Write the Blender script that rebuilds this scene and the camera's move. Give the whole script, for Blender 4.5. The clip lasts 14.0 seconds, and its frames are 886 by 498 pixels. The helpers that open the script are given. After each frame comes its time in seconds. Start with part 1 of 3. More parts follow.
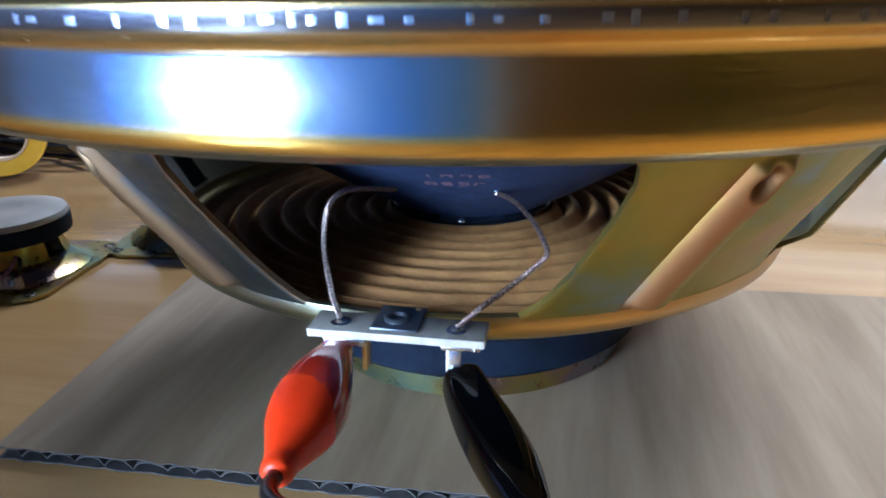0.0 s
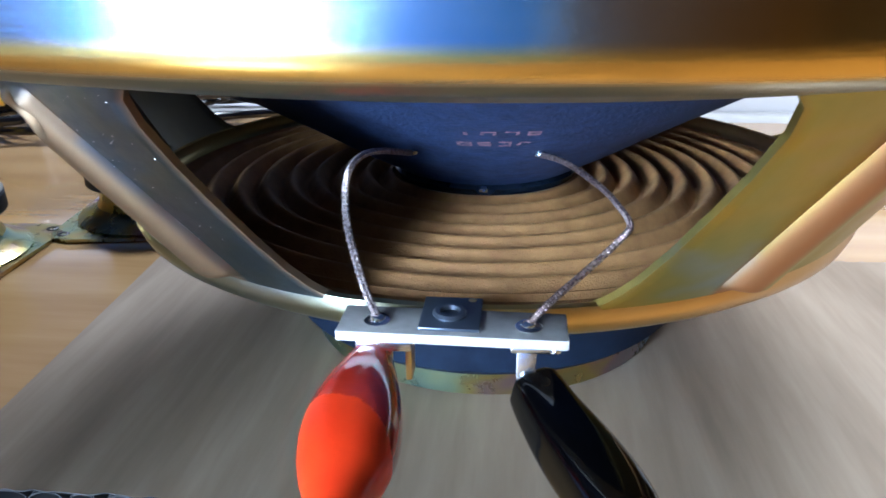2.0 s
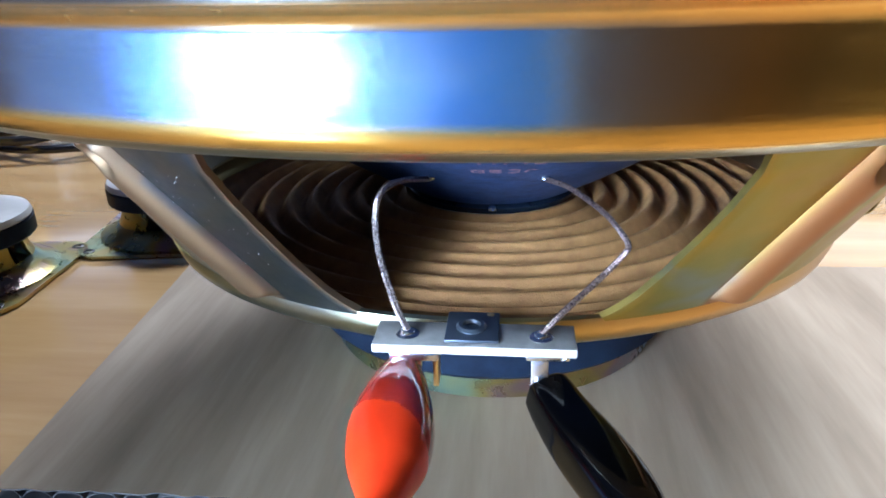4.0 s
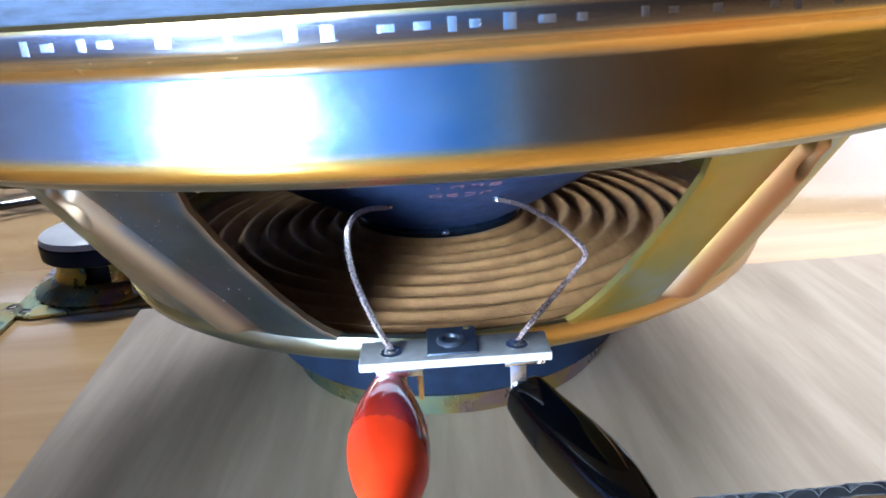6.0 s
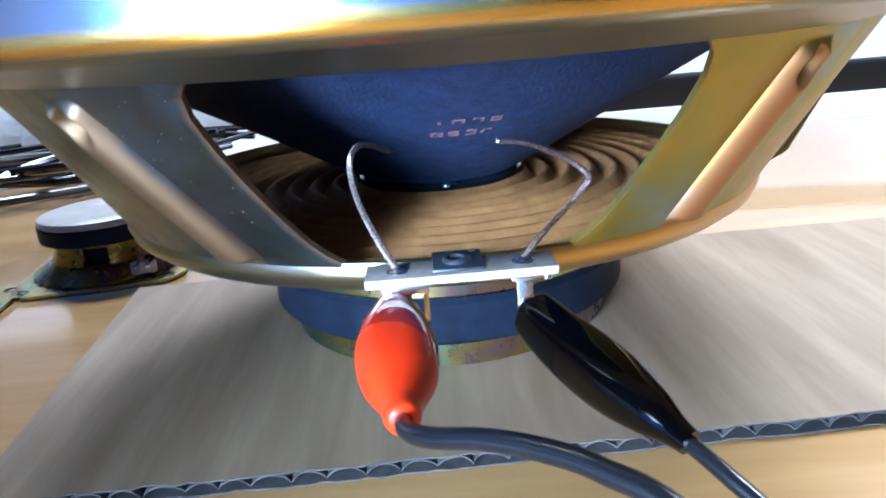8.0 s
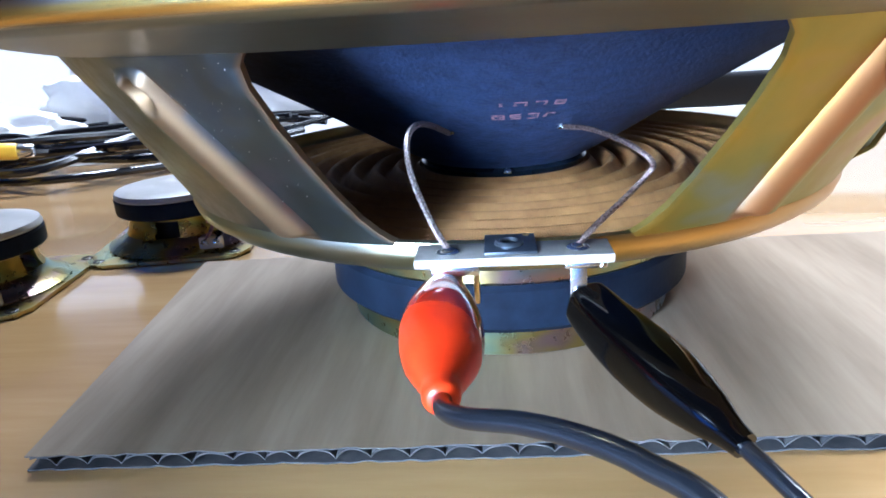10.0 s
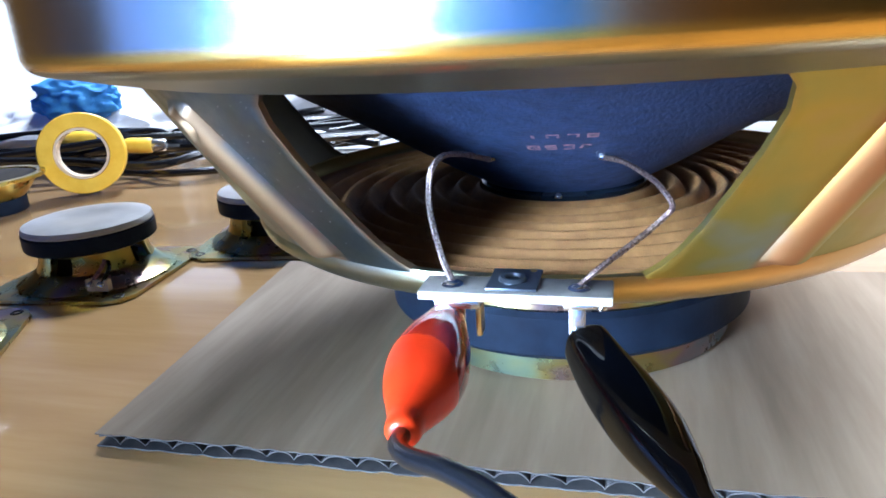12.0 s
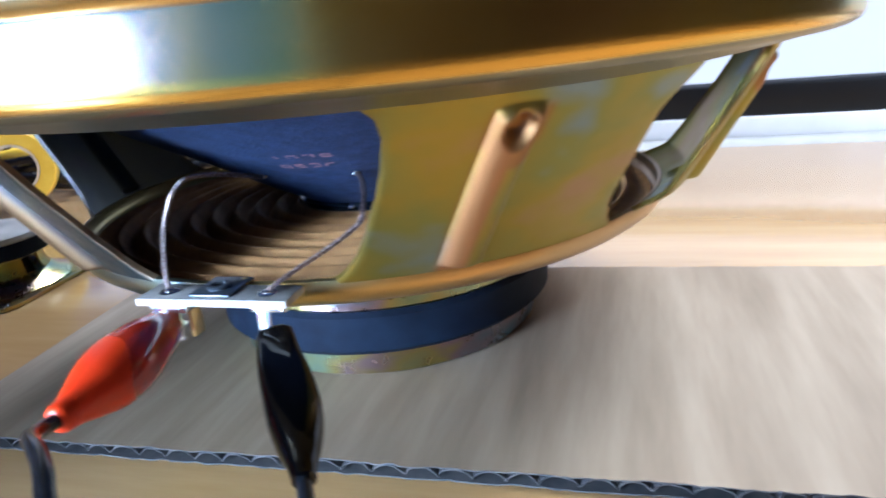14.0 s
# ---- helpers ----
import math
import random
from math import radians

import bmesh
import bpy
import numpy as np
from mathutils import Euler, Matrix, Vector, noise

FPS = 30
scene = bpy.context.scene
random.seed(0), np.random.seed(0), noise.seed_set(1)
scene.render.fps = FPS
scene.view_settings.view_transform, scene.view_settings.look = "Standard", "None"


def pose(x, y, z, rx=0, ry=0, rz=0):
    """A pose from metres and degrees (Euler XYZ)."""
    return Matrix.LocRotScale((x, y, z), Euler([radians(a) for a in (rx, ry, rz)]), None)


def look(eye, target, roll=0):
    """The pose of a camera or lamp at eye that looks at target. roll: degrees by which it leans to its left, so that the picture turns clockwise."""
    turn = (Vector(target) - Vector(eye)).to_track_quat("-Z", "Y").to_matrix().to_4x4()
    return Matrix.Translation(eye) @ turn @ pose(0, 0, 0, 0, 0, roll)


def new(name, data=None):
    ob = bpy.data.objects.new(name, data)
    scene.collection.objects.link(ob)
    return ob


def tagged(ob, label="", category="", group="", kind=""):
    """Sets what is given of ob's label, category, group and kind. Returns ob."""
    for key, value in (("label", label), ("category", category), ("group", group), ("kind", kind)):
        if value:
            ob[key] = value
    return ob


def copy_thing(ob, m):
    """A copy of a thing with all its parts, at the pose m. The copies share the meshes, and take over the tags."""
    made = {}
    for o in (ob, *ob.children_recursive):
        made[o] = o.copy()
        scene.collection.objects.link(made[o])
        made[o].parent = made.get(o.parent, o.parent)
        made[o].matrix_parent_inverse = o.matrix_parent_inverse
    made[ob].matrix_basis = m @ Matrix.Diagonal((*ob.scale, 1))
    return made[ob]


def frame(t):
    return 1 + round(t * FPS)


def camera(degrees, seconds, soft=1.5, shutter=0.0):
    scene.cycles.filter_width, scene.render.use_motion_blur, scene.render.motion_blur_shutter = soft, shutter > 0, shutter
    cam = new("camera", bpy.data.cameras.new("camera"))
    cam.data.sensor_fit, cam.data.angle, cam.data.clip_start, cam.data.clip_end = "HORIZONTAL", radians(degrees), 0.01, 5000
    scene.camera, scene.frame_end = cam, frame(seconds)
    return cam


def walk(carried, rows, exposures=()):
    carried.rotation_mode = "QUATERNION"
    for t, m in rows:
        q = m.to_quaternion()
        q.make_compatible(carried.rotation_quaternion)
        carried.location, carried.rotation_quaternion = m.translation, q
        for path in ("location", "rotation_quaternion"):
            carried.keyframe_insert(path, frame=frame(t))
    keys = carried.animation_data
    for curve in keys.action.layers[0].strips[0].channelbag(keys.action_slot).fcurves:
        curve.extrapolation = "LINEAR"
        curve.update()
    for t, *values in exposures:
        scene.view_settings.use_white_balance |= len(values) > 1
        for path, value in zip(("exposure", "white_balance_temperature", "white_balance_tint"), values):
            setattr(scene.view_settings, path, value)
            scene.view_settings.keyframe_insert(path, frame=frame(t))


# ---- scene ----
# camera: seconds, place in metres, turn in degrees
cam = camera(64.43, 14.0, soft=1.7, shutter=0.4)
ROWS = [
    (0, 0.0323, -0.2246, 0.1162, 69.51, 0.59, 10.44),
    (0.5, 0.0312, -0.2092, 0.1060, 68.74, -0.01, 9.45),
    (1, 0.0204, -0.2033, 0.1066, 67.38, -0.32, 7.13),
    (1.5, 0.0144, -0.2007, 0.1061, 67.65, 0.03, 6.35),
    (2, 0.0091, -0.1986, 0.1058, 67.32, 0.49, 6.08),
    (2.5, 0.0035, -0.2009, 0.1062, 67.23, 0.51, 5.90),
    (5, 0.0076, -0.2178, 0.1186, 68.82, 2.81, 3.50),
    (5.5, 0.0032, -0.2197, 0.1156, 70.07, 3.22, 1.02),
    (6, -0.0025, -0.2205, 0.1159, 69.94, 3.42, -1.89),
    (6.5, -0.0055, -0.2210, 0.1145, 70.11, 3.80, -3.85),
    (7, -0.0172, -0.2260, 0.1099, 71.59, 3.39, -4.88),
    (7.5, -0.0182, -0.2268, 0.1041, 73.04, 3.15, -5.14),
    (8, -0.0056, -0.2262, 0.0978, 71.45, 4.42, -2.59),
    (8.5, -0.0051, -0.2251, 0.0947, 71.04, 4.12, 0.76),
    (9, -0.0065, -0.2234, 0.0944, 70.97, 3.80, 2.15),
    (11.5, 0.0133, -0.2266, 0.0970, 72.25, 3.30, 10.32),
    (12, 0.0200, -0.2230, 0.1013, 71.61, 3.61, 14.28),
    (12.5, 0.0263, -0.2218, 0.1082, 69.75, 4.41, 15.22),
    (13, 0.0409, -0.2215, 0.1070, 70.19, 4.09, 17.13),
    (13.5, 0.0581, -0.2146, 0.1104, 67.23, 5.91, 16.52),
    (13.8, 0.0726, -0.2180, 0.1095, 68.67, 4.95, 14.96),
    (14, 0.0865, -0.2242, 0.1046, 71.51, 5.20, 14.43),
]
walk(cam, [(t, pose(x, y, z, rx, ry, rz)) for t, x, y, z, rx, ry, rz in ROWS],
     exposures=[(0, -0.8, 5150, 10), (1.0, -0.6, 5100, 10), (2.7, -0.15, 5050, 10), (5, -0.05, 5100, 10), (9, 0.02, 4980, 10), (12, 0.15, 5100, 10), (13, 0.1, 5050, 10), (14, -0.15, 5000, 10)])

MM = 0.001

# ---- light and world ----
world = bpy.data.worlds.new("room_air")
world.use_nodes = True
scene.world = world
world.node_tree.nodes["Background"].inputs[0].default_value = (0.75, 0.82, 1.0, 1)
world.node_tree.nodes["Background"].inputs[1].default_value = 0.015



def area_lamp(name, eye, target, sx, sy, power, colour, spread=180):
    d = bpy.data.lights.new(name, "AREA")
    d.shape, d.size, d.size_y, d.energy, d.color = "RECTANGLE", sx, sy, power, colour
    d.spread = radians(spread)
    ob = new(name, d)
    ob.matrix_world = look(eye, target)
    return ob


# narrow upright unseen light behind the camera's left, standing in for a moving one
area_lamp("left_key_light", (-0.198, -0.405, 0.172), (0.045, -0.05, 0.105), 0.108, 0.31, 1.0, (0.78, 0.90, 1.0), 40)
# lamp over the clutter at the back of the bench
area_lamp("back_lamp_light", (-0.34, 0.56, 0.66), (-0.27, 0.06, 0.0), 0.24, 0.12, 11.5, (1.0, 0.97, 0.93))
# unseen fill light over the bench's right, added to brighten the cardboard there
area_lamp("right_fill_light", (0.43, 0.12, 0.54), (0.25, -0.13, 0.0), 0.20, 0.20, 12.0, (1.0, 0.97, 0.92))


# ---- materials ----
def mat(name, colour, rough=0.5, metal=0.0, spec=0.5, coat=0.0):
    m = bpy.data.materials.new(name)
    m.use_nodes = True
    b = m.node_tree.nodes["Principled BSDF"]
    b.inputs["Base Color"].default_value = (*colour, 1)
    b.inputs["Roughness"].default_value = rough
    b.inputs["Metallic"].default_value = metal
    b.inputs["Specular IOR Level"].default_value = spec
    b.inputs["Coat Weight"].default_value = coat
    b.inputs["Coat Roughness"].default_value = 0.08
    return m


def vary(m, stops, scale, stretch=(1, 1, 1), detail=4.0, socket="Base Color", rough=0.6):
    """Colour (or a value) from stretched noise in object space through a ramp."""
    nt = m.node_tree
    n, l = nt.nodes, nt.links
    tc, mp, nz, rp = (n.new("ShaderNodeTexCoord"), n.new("ShaderNodeMapping"), n.new("ShaderNodeTexNoise"), n.new("ShaderNodeValToRGB"))
    mp.inputs["Scale"].default_value = stretch
    nz.inputs["Scale"].default_value, nz.inputs["Detail"].default_value, nz.inputs["Roughness"].default_value = scale, detail, rough
    els = rp.color_ramp.elements
    while len(els) < len(stops):
        els.new(0.5)
    for e, (p, c) in zip(els, stops):
        e.position, e.color = p, (*c, 1) if len(c) == 3 else (c[0], c[0], c[0], 1)
    l.new(tc.outputs["Object"], mp.inputs[0])
    l.new(mp.outputs[0], nz.inputs["Vector"])
    l.new(nz.outputs["Fac"], rp.inputs[0])
    l.new(rp.outputs[0], n["Principled BSDF"].inputs[socket])
    return rp


def bump(m, scale, strength, distance=0.0005, stretch=(1, 1, 1), detail=3.0):
    nt = m.node_tree
    n, l = nt.nodes, nt.links
    tc, mp, nz, bp = (n.new("ShaderNodeTexCoord"), n.new("ShaderNodeMapping"), n.new("ShaderNodeTexNoise"), n.new("ShaderNodeBump"))
    mp.inputs["Scale"].default_value = stretch
    nz.inputs["Scale"].default_value, nz.inputs["Detail"].default_value = scale, detail
    bp.inputs["Strength"].default_value, bp.inputs["Distance"].default_value = strength, distance
    l.new(tc.outputs["Object"], mp.inputs[0])
    l.new(mp.outputs[0], nz.inputs["Vector"])
    l.new(nz.outputs["Fac"], bp.inputs["Height"])
    old = n["Principled BSDF"].inputs["Normal"]
    if old.links:
        l.new(old.links[0].from_socket, bp.inputs["Normal"])
    l.new(bp.outputs[0], old)
    return m


def zinc(name, stops, rough, lo=0.94, hi=1.12):
    m = mat(name, (0.6, 0.5, 0.25), rough, 1.0)
    vary(m, stops, 30.0, (1, 1, 1.6), 2.5)
    vary(m, [(0.35, (rough * lo,)), (0.7, (rough * hi,))], 160.0, socket="Roughness")
    bump(m, 900.0, 0.06, 0.0002)
    return m


GOLD, OLIVE, PINK = (0.54, 0.39, 0.11), (0.38, 0.36, 0.10), (0.52, 0.32, 0.22)


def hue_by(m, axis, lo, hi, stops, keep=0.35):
    """Reflected tones put into the base colour: a ramp along an axis ("A": the bearing in degrees, "X" or "Z" in
    metres), with part of the mottling kept.
    """
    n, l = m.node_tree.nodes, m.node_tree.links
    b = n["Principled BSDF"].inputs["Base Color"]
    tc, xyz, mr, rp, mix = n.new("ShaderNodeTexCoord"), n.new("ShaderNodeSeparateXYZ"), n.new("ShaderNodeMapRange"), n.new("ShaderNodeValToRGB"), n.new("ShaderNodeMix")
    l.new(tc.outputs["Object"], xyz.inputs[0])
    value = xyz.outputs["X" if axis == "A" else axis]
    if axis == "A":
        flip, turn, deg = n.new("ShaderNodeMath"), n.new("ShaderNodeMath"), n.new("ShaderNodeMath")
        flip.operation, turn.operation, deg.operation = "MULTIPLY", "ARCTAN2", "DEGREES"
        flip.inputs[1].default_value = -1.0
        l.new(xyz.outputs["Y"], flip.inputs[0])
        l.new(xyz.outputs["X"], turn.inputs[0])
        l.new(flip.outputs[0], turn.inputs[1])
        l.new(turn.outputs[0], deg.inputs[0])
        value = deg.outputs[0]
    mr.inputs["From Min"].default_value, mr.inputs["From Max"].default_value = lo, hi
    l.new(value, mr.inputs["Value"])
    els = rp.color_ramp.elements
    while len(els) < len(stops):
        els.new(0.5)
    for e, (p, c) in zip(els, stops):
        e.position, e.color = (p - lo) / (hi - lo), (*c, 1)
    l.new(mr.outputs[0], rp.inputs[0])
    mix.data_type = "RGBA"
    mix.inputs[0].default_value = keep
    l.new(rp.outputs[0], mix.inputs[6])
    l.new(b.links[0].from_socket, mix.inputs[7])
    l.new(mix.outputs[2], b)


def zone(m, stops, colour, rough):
    """A zone between heights with reflected brightness or dullness put into its colour: stops are (z in millimetres,
    share).
    """
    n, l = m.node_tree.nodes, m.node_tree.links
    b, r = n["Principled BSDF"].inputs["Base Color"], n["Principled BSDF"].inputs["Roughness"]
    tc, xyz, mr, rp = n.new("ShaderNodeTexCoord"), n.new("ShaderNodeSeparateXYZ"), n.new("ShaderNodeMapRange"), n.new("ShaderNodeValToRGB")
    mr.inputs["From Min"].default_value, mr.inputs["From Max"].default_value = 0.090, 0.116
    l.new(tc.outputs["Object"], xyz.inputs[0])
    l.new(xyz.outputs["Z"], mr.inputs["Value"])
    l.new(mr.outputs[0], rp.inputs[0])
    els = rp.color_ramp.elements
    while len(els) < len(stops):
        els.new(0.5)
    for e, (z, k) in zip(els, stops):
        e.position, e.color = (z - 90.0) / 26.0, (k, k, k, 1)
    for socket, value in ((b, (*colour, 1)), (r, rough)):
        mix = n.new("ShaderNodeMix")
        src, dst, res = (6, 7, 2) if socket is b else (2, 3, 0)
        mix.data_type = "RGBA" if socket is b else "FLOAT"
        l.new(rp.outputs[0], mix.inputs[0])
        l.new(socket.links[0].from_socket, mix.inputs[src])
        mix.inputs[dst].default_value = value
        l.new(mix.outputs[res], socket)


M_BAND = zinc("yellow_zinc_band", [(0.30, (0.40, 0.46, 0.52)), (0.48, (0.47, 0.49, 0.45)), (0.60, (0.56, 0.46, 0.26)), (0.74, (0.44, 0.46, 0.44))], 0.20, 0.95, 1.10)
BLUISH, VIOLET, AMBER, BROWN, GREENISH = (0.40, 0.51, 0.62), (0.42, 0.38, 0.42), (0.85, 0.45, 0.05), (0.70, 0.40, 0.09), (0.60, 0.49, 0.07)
# Reflections beside the lamp's highlight, painted by bearing: blue near it, gold farther.
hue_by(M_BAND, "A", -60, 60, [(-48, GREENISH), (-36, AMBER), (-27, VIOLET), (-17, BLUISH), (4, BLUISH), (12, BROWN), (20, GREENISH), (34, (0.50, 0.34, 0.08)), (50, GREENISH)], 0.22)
# Dull underside, gleaming rolled edges and dark flange face, painted in by height.
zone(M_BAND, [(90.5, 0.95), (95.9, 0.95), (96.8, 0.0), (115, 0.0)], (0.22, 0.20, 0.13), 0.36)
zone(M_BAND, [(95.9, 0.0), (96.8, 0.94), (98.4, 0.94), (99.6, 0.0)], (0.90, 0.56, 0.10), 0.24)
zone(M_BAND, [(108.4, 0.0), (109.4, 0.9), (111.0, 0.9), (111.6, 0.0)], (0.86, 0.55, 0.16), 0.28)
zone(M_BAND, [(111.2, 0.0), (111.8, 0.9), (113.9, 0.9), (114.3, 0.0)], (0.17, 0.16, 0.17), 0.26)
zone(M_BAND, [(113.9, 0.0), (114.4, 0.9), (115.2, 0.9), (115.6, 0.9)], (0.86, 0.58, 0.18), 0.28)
bump(M_BAND, 60.0, 0.03, 0.0003, (1, 1, 14))
bump(M_BAND, 240.0, 0.07, 0.0003, (1, 1, 5))
M_SPOKE = zinc("yellow_zinc_spoke", [(0.30, (0.24, 0.29, 0.29)), (0.42, (0.27, 0.26, 0.07)), (0.56, (0.36, 0.27, 0.045)), (0.70, (0.40, 0.25, 0.12))], 0.42)
# Same zinc as M_SPOKE; dim bluish reflections are put into this colour.
M_SPOKE_DIM = zinc("dim_zinc_spoke", [(0.28, (0.070, 0.105, 0.16)), (0.44, (0.105, 0.13, 0.16)), (0.56, (0.13, 0.14, 0.095)), (0.72, (0.17, 0.125, 0.10))], 0.38, 0.8, 1.25)


# Olive left of the bead, grey-blue right of it: reflected tones as base colour.
hue_by(M_SPOKE_DIM, "A", -24, 24, [(-20, (0.20, 0.165, 0.06)), (-4, (0.22, 0.18, 0.065)), (4, (0.13, 0.135, 0.12)), (9, (0.09, 0.115, 0.15)), (20, (0.10, 0.13, 0.155))], 0.45)


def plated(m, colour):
    """Blends reflected pink or tan light into the colour of the bead and edges."""
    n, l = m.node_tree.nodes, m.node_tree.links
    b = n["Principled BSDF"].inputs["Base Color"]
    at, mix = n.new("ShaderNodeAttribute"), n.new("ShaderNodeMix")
    at.attribute_name, mix.data_type = "sheen_tint", "RGBA"
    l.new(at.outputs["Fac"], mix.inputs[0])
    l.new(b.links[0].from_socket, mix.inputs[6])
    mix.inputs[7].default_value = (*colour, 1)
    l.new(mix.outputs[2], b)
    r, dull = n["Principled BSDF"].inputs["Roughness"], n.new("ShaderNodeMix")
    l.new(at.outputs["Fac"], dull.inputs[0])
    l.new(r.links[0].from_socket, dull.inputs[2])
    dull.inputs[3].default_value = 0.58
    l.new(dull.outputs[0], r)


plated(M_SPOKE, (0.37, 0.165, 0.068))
plated(M_SPOKE_DIM, (0.235, 0.145, 0.070))
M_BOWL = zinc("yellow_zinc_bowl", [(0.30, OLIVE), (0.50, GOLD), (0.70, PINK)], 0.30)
# Left side toned down in colour against the lamp's reflection; gold on the right.
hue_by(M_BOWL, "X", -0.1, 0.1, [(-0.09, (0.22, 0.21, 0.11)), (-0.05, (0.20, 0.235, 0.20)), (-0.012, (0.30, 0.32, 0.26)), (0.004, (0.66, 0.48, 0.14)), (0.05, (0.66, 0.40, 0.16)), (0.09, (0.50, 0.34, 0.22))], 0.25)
M_DARKCUP = mat("dark_paper", (0.02, 0.018, 0.016), 0.8)
vary(M_DARKCUP, [(0.3, (0.014, 0.012, 0.011)), (0.7, (0.035, 0.028, 0.022))], 120.0)
M_CUP = zinc("gold_cup", [(0.32, (0.34, 0.36, 0.16)), (0.46, (0.60, 0.42, 0.08)), (0.56, (0.34, 0.32, 0.10)), (0.68, (0.56, 0.26, 0.08))], 0.28)
M_PLATE = zinc("zinc_plate", [(0.30, (0.15, 0.27, 0.28)), (0.44, (0.34, 0.40, 0.24)), (0.54, (0.46, 0.37, 0.13)), (0.62, (0.38, 0.27, 0.28)), (0.72, (0.20, 0.30, 0.36))], 0.28)
M_FERRITE = mat("ferrite", (0.035, 0.038, 0.045), 0.5, 0.0, 0.06)
vary(M_FERRITE, [(0.3, (0.007, 0.010, 0.019)), (0.7, (0.013, 0.020, 0.036))], 90.0)
bump(M_FERRITE, 700.0, 0.25, 0.0003)
M_CONE = mat("cone_paper", (0.03, 0.04, 0.07), 0.7)
vary(M_CONE, [(0.3, (0.007, 0.015, 0.050)), (0.7, (0.024, 0.045, 0.118))], 260.0, detail=6.0)
bump(M_CONE, 900.0, 0.5, 0.0006, detail=5.0)
M_GASKET = mat("gasket_board", (0.03, 0.045, 0.075), 0.75)
vary(M_GASKET, [(0.3, (0.022, 0.032, 0.055)), (0.7, (0.05, 0.07, 0.11))], 200.0, (1, 1, 6))
M_SPIDER = mat("spider_cloth", (0.30, 0.18, 0.09), 0.75)
vary(M_SPIDER, [(0.3, (0.24, 0.112, 0.030)), (0.7, (0.39, 0.195, 0.058))], 150.0)
bump(M_SPIDER, 2600.0, 0.6, 0.0004)
M_GLUE = mat("neck_glue", (0.01, 0.014, 0.022), 0.15)
M_STRIP = mat("phenolic_strip", (0.62, 0.55, 0.47), 0.55)
vary(M_STRIP, [(0.3, (0.34, 0.31, 0.27)), (0.7, (0.50, 0.46, 0.41))], 300.0)
# Same phenolic, darker: the dim grazing light on the top put into colour.
M_STRIP_DIM_TOP = mat("phenolic_dim_top", (0.24, 0.22, 0.20), 0.5)
vary(M_STRIP_DIM_TOP, [(0.3, (0.17, 0.155, 0.14)), (0.7, (0.27, 0.25, 0.225))], 260.0)
M_DARKTAB = mat("blackened_tab", (0.11, 0.125, 0.15), 0.35, 0.8)
bump(M_DARKTAB, 500.0, 0.2, 0.0003)
M_TIN = mat("tinned_metal", (0.75, 0.76, 0.78), 0.25, 1.0)
bump(M_TIN, 700.0, 0.2, 0.0002)
M_BRASS = mat("brass_tab", (0.78, 0.60, 0.28), 0.3, 1.0)
M_LEAD = mat("braided_lead", (0.40, 0.33, 0.31), 0.36, 0.85)
vary(M_LEAD, [(0.38, (0.17, 0.12, 0.105)), (0.62, (0.50, 0.41, 0.38))], 1800.0)
# Same lead metal; shade and dark reflections on the right one put into colour.
M_LEAD_SHADED = mat("shaded_lead", (0.2, 0.15, 0.13), 0.38, 0.85)
vary(M_LEAD_SHADED, [(0.38, (0.08, 0.05, 0.045)), (0.62, (0.32, 0.23, 0.20))], 1800.0)
M_RED = mat("red_vinyl", (0.70, 0.05, 0.012), 0.34, 0.0, 0.35, 0.1)
vary(M_RED, [(0.3, (0.54, 0.020, 0.002)), (0.7, (0.68, 0.040, 0.004))], 60.0)
bump(M_RED, 120.0, 0.04, 0.0004)
M_SLEEVE = mat("dark_red_vinyl", (0.34, 0.02, 0.012), 0.12, 0.0, 0.5, 0.8)
vary(M_SLEEVE, [(0.3, (0.32, 0.016, 0.007)), (0.7, (0.46, 0.027, 0.011))], 120.0)
bump(M_SLEEVE, 200.0, 0.12, 0.0004)
M_BLACK = mat("black_vinyl", (0.0008, 0.0008, 0.001), 0.09, 0.0, 0.4, 0.0)
bump(M_BLACK, 90.0, 0.06, 0.0005)
M_CABLE = mat("grey_cable_jacket", (0.007, 0.008, 0.011), 0.24)
bump(M_CABLE, 120.0, 0.1, 0.0004)
M_CARD = mat("cardboard_face", (0.42, 0.34, 0.25), 0.75)
vary(M_CARD, [(0.28, (0.195, 0.139, 0.084)), (0.5, (0.262, 0.194, 0.124)), (0.72, (0.335, 0.256, 0.172))], 12.0, (7.0, 0.8, 1), 4.5)
bump(M_CARD, 60.0, 0.12, 0.0006, (6, 0.6, 1))
# Brown board painted near-black: shade in the fluting and on the cut edges.
M_FLUTE_SHADED = mat("shaded_cardboard_flute", (0.30, 0.24, 0.18), 0.85)
vary(M_FLUTE_SHADED, [(0.3, (0.045, 0.045, 0.05)), (0.7, (0.10, 0.092, 0.086))], 200.0)
M_TABLE = mat("varnished_table", (0.62, 0.42, 0.22), 0.22, 0.0, 0.5, 0.6)
vary(M_TABLE, [(0.25, (0.36, 0.205, 0.075)), (0.5, (0.45, 0.275, 0.11)), (0.75, (0.55, 0.36, 0.16))], 6.0, (1.0, 9.0, 1), 8.0)
bump(M_TABLE, 40.0, 0.05, 0.0004, (1, 8, 1))
M_WALL = mat("room_plaster", (0.20, 0.21, 0.23), 0.9)
vary(M_WALL, [(0.3, (0.17, 0.18, 0.20)), (0.7, (0.23, 0.24, 0.26))], 3.0)
M_BROWN_SURROUND = mat("brown_surround", (0.20, 0.12, 0.03), 0.6)
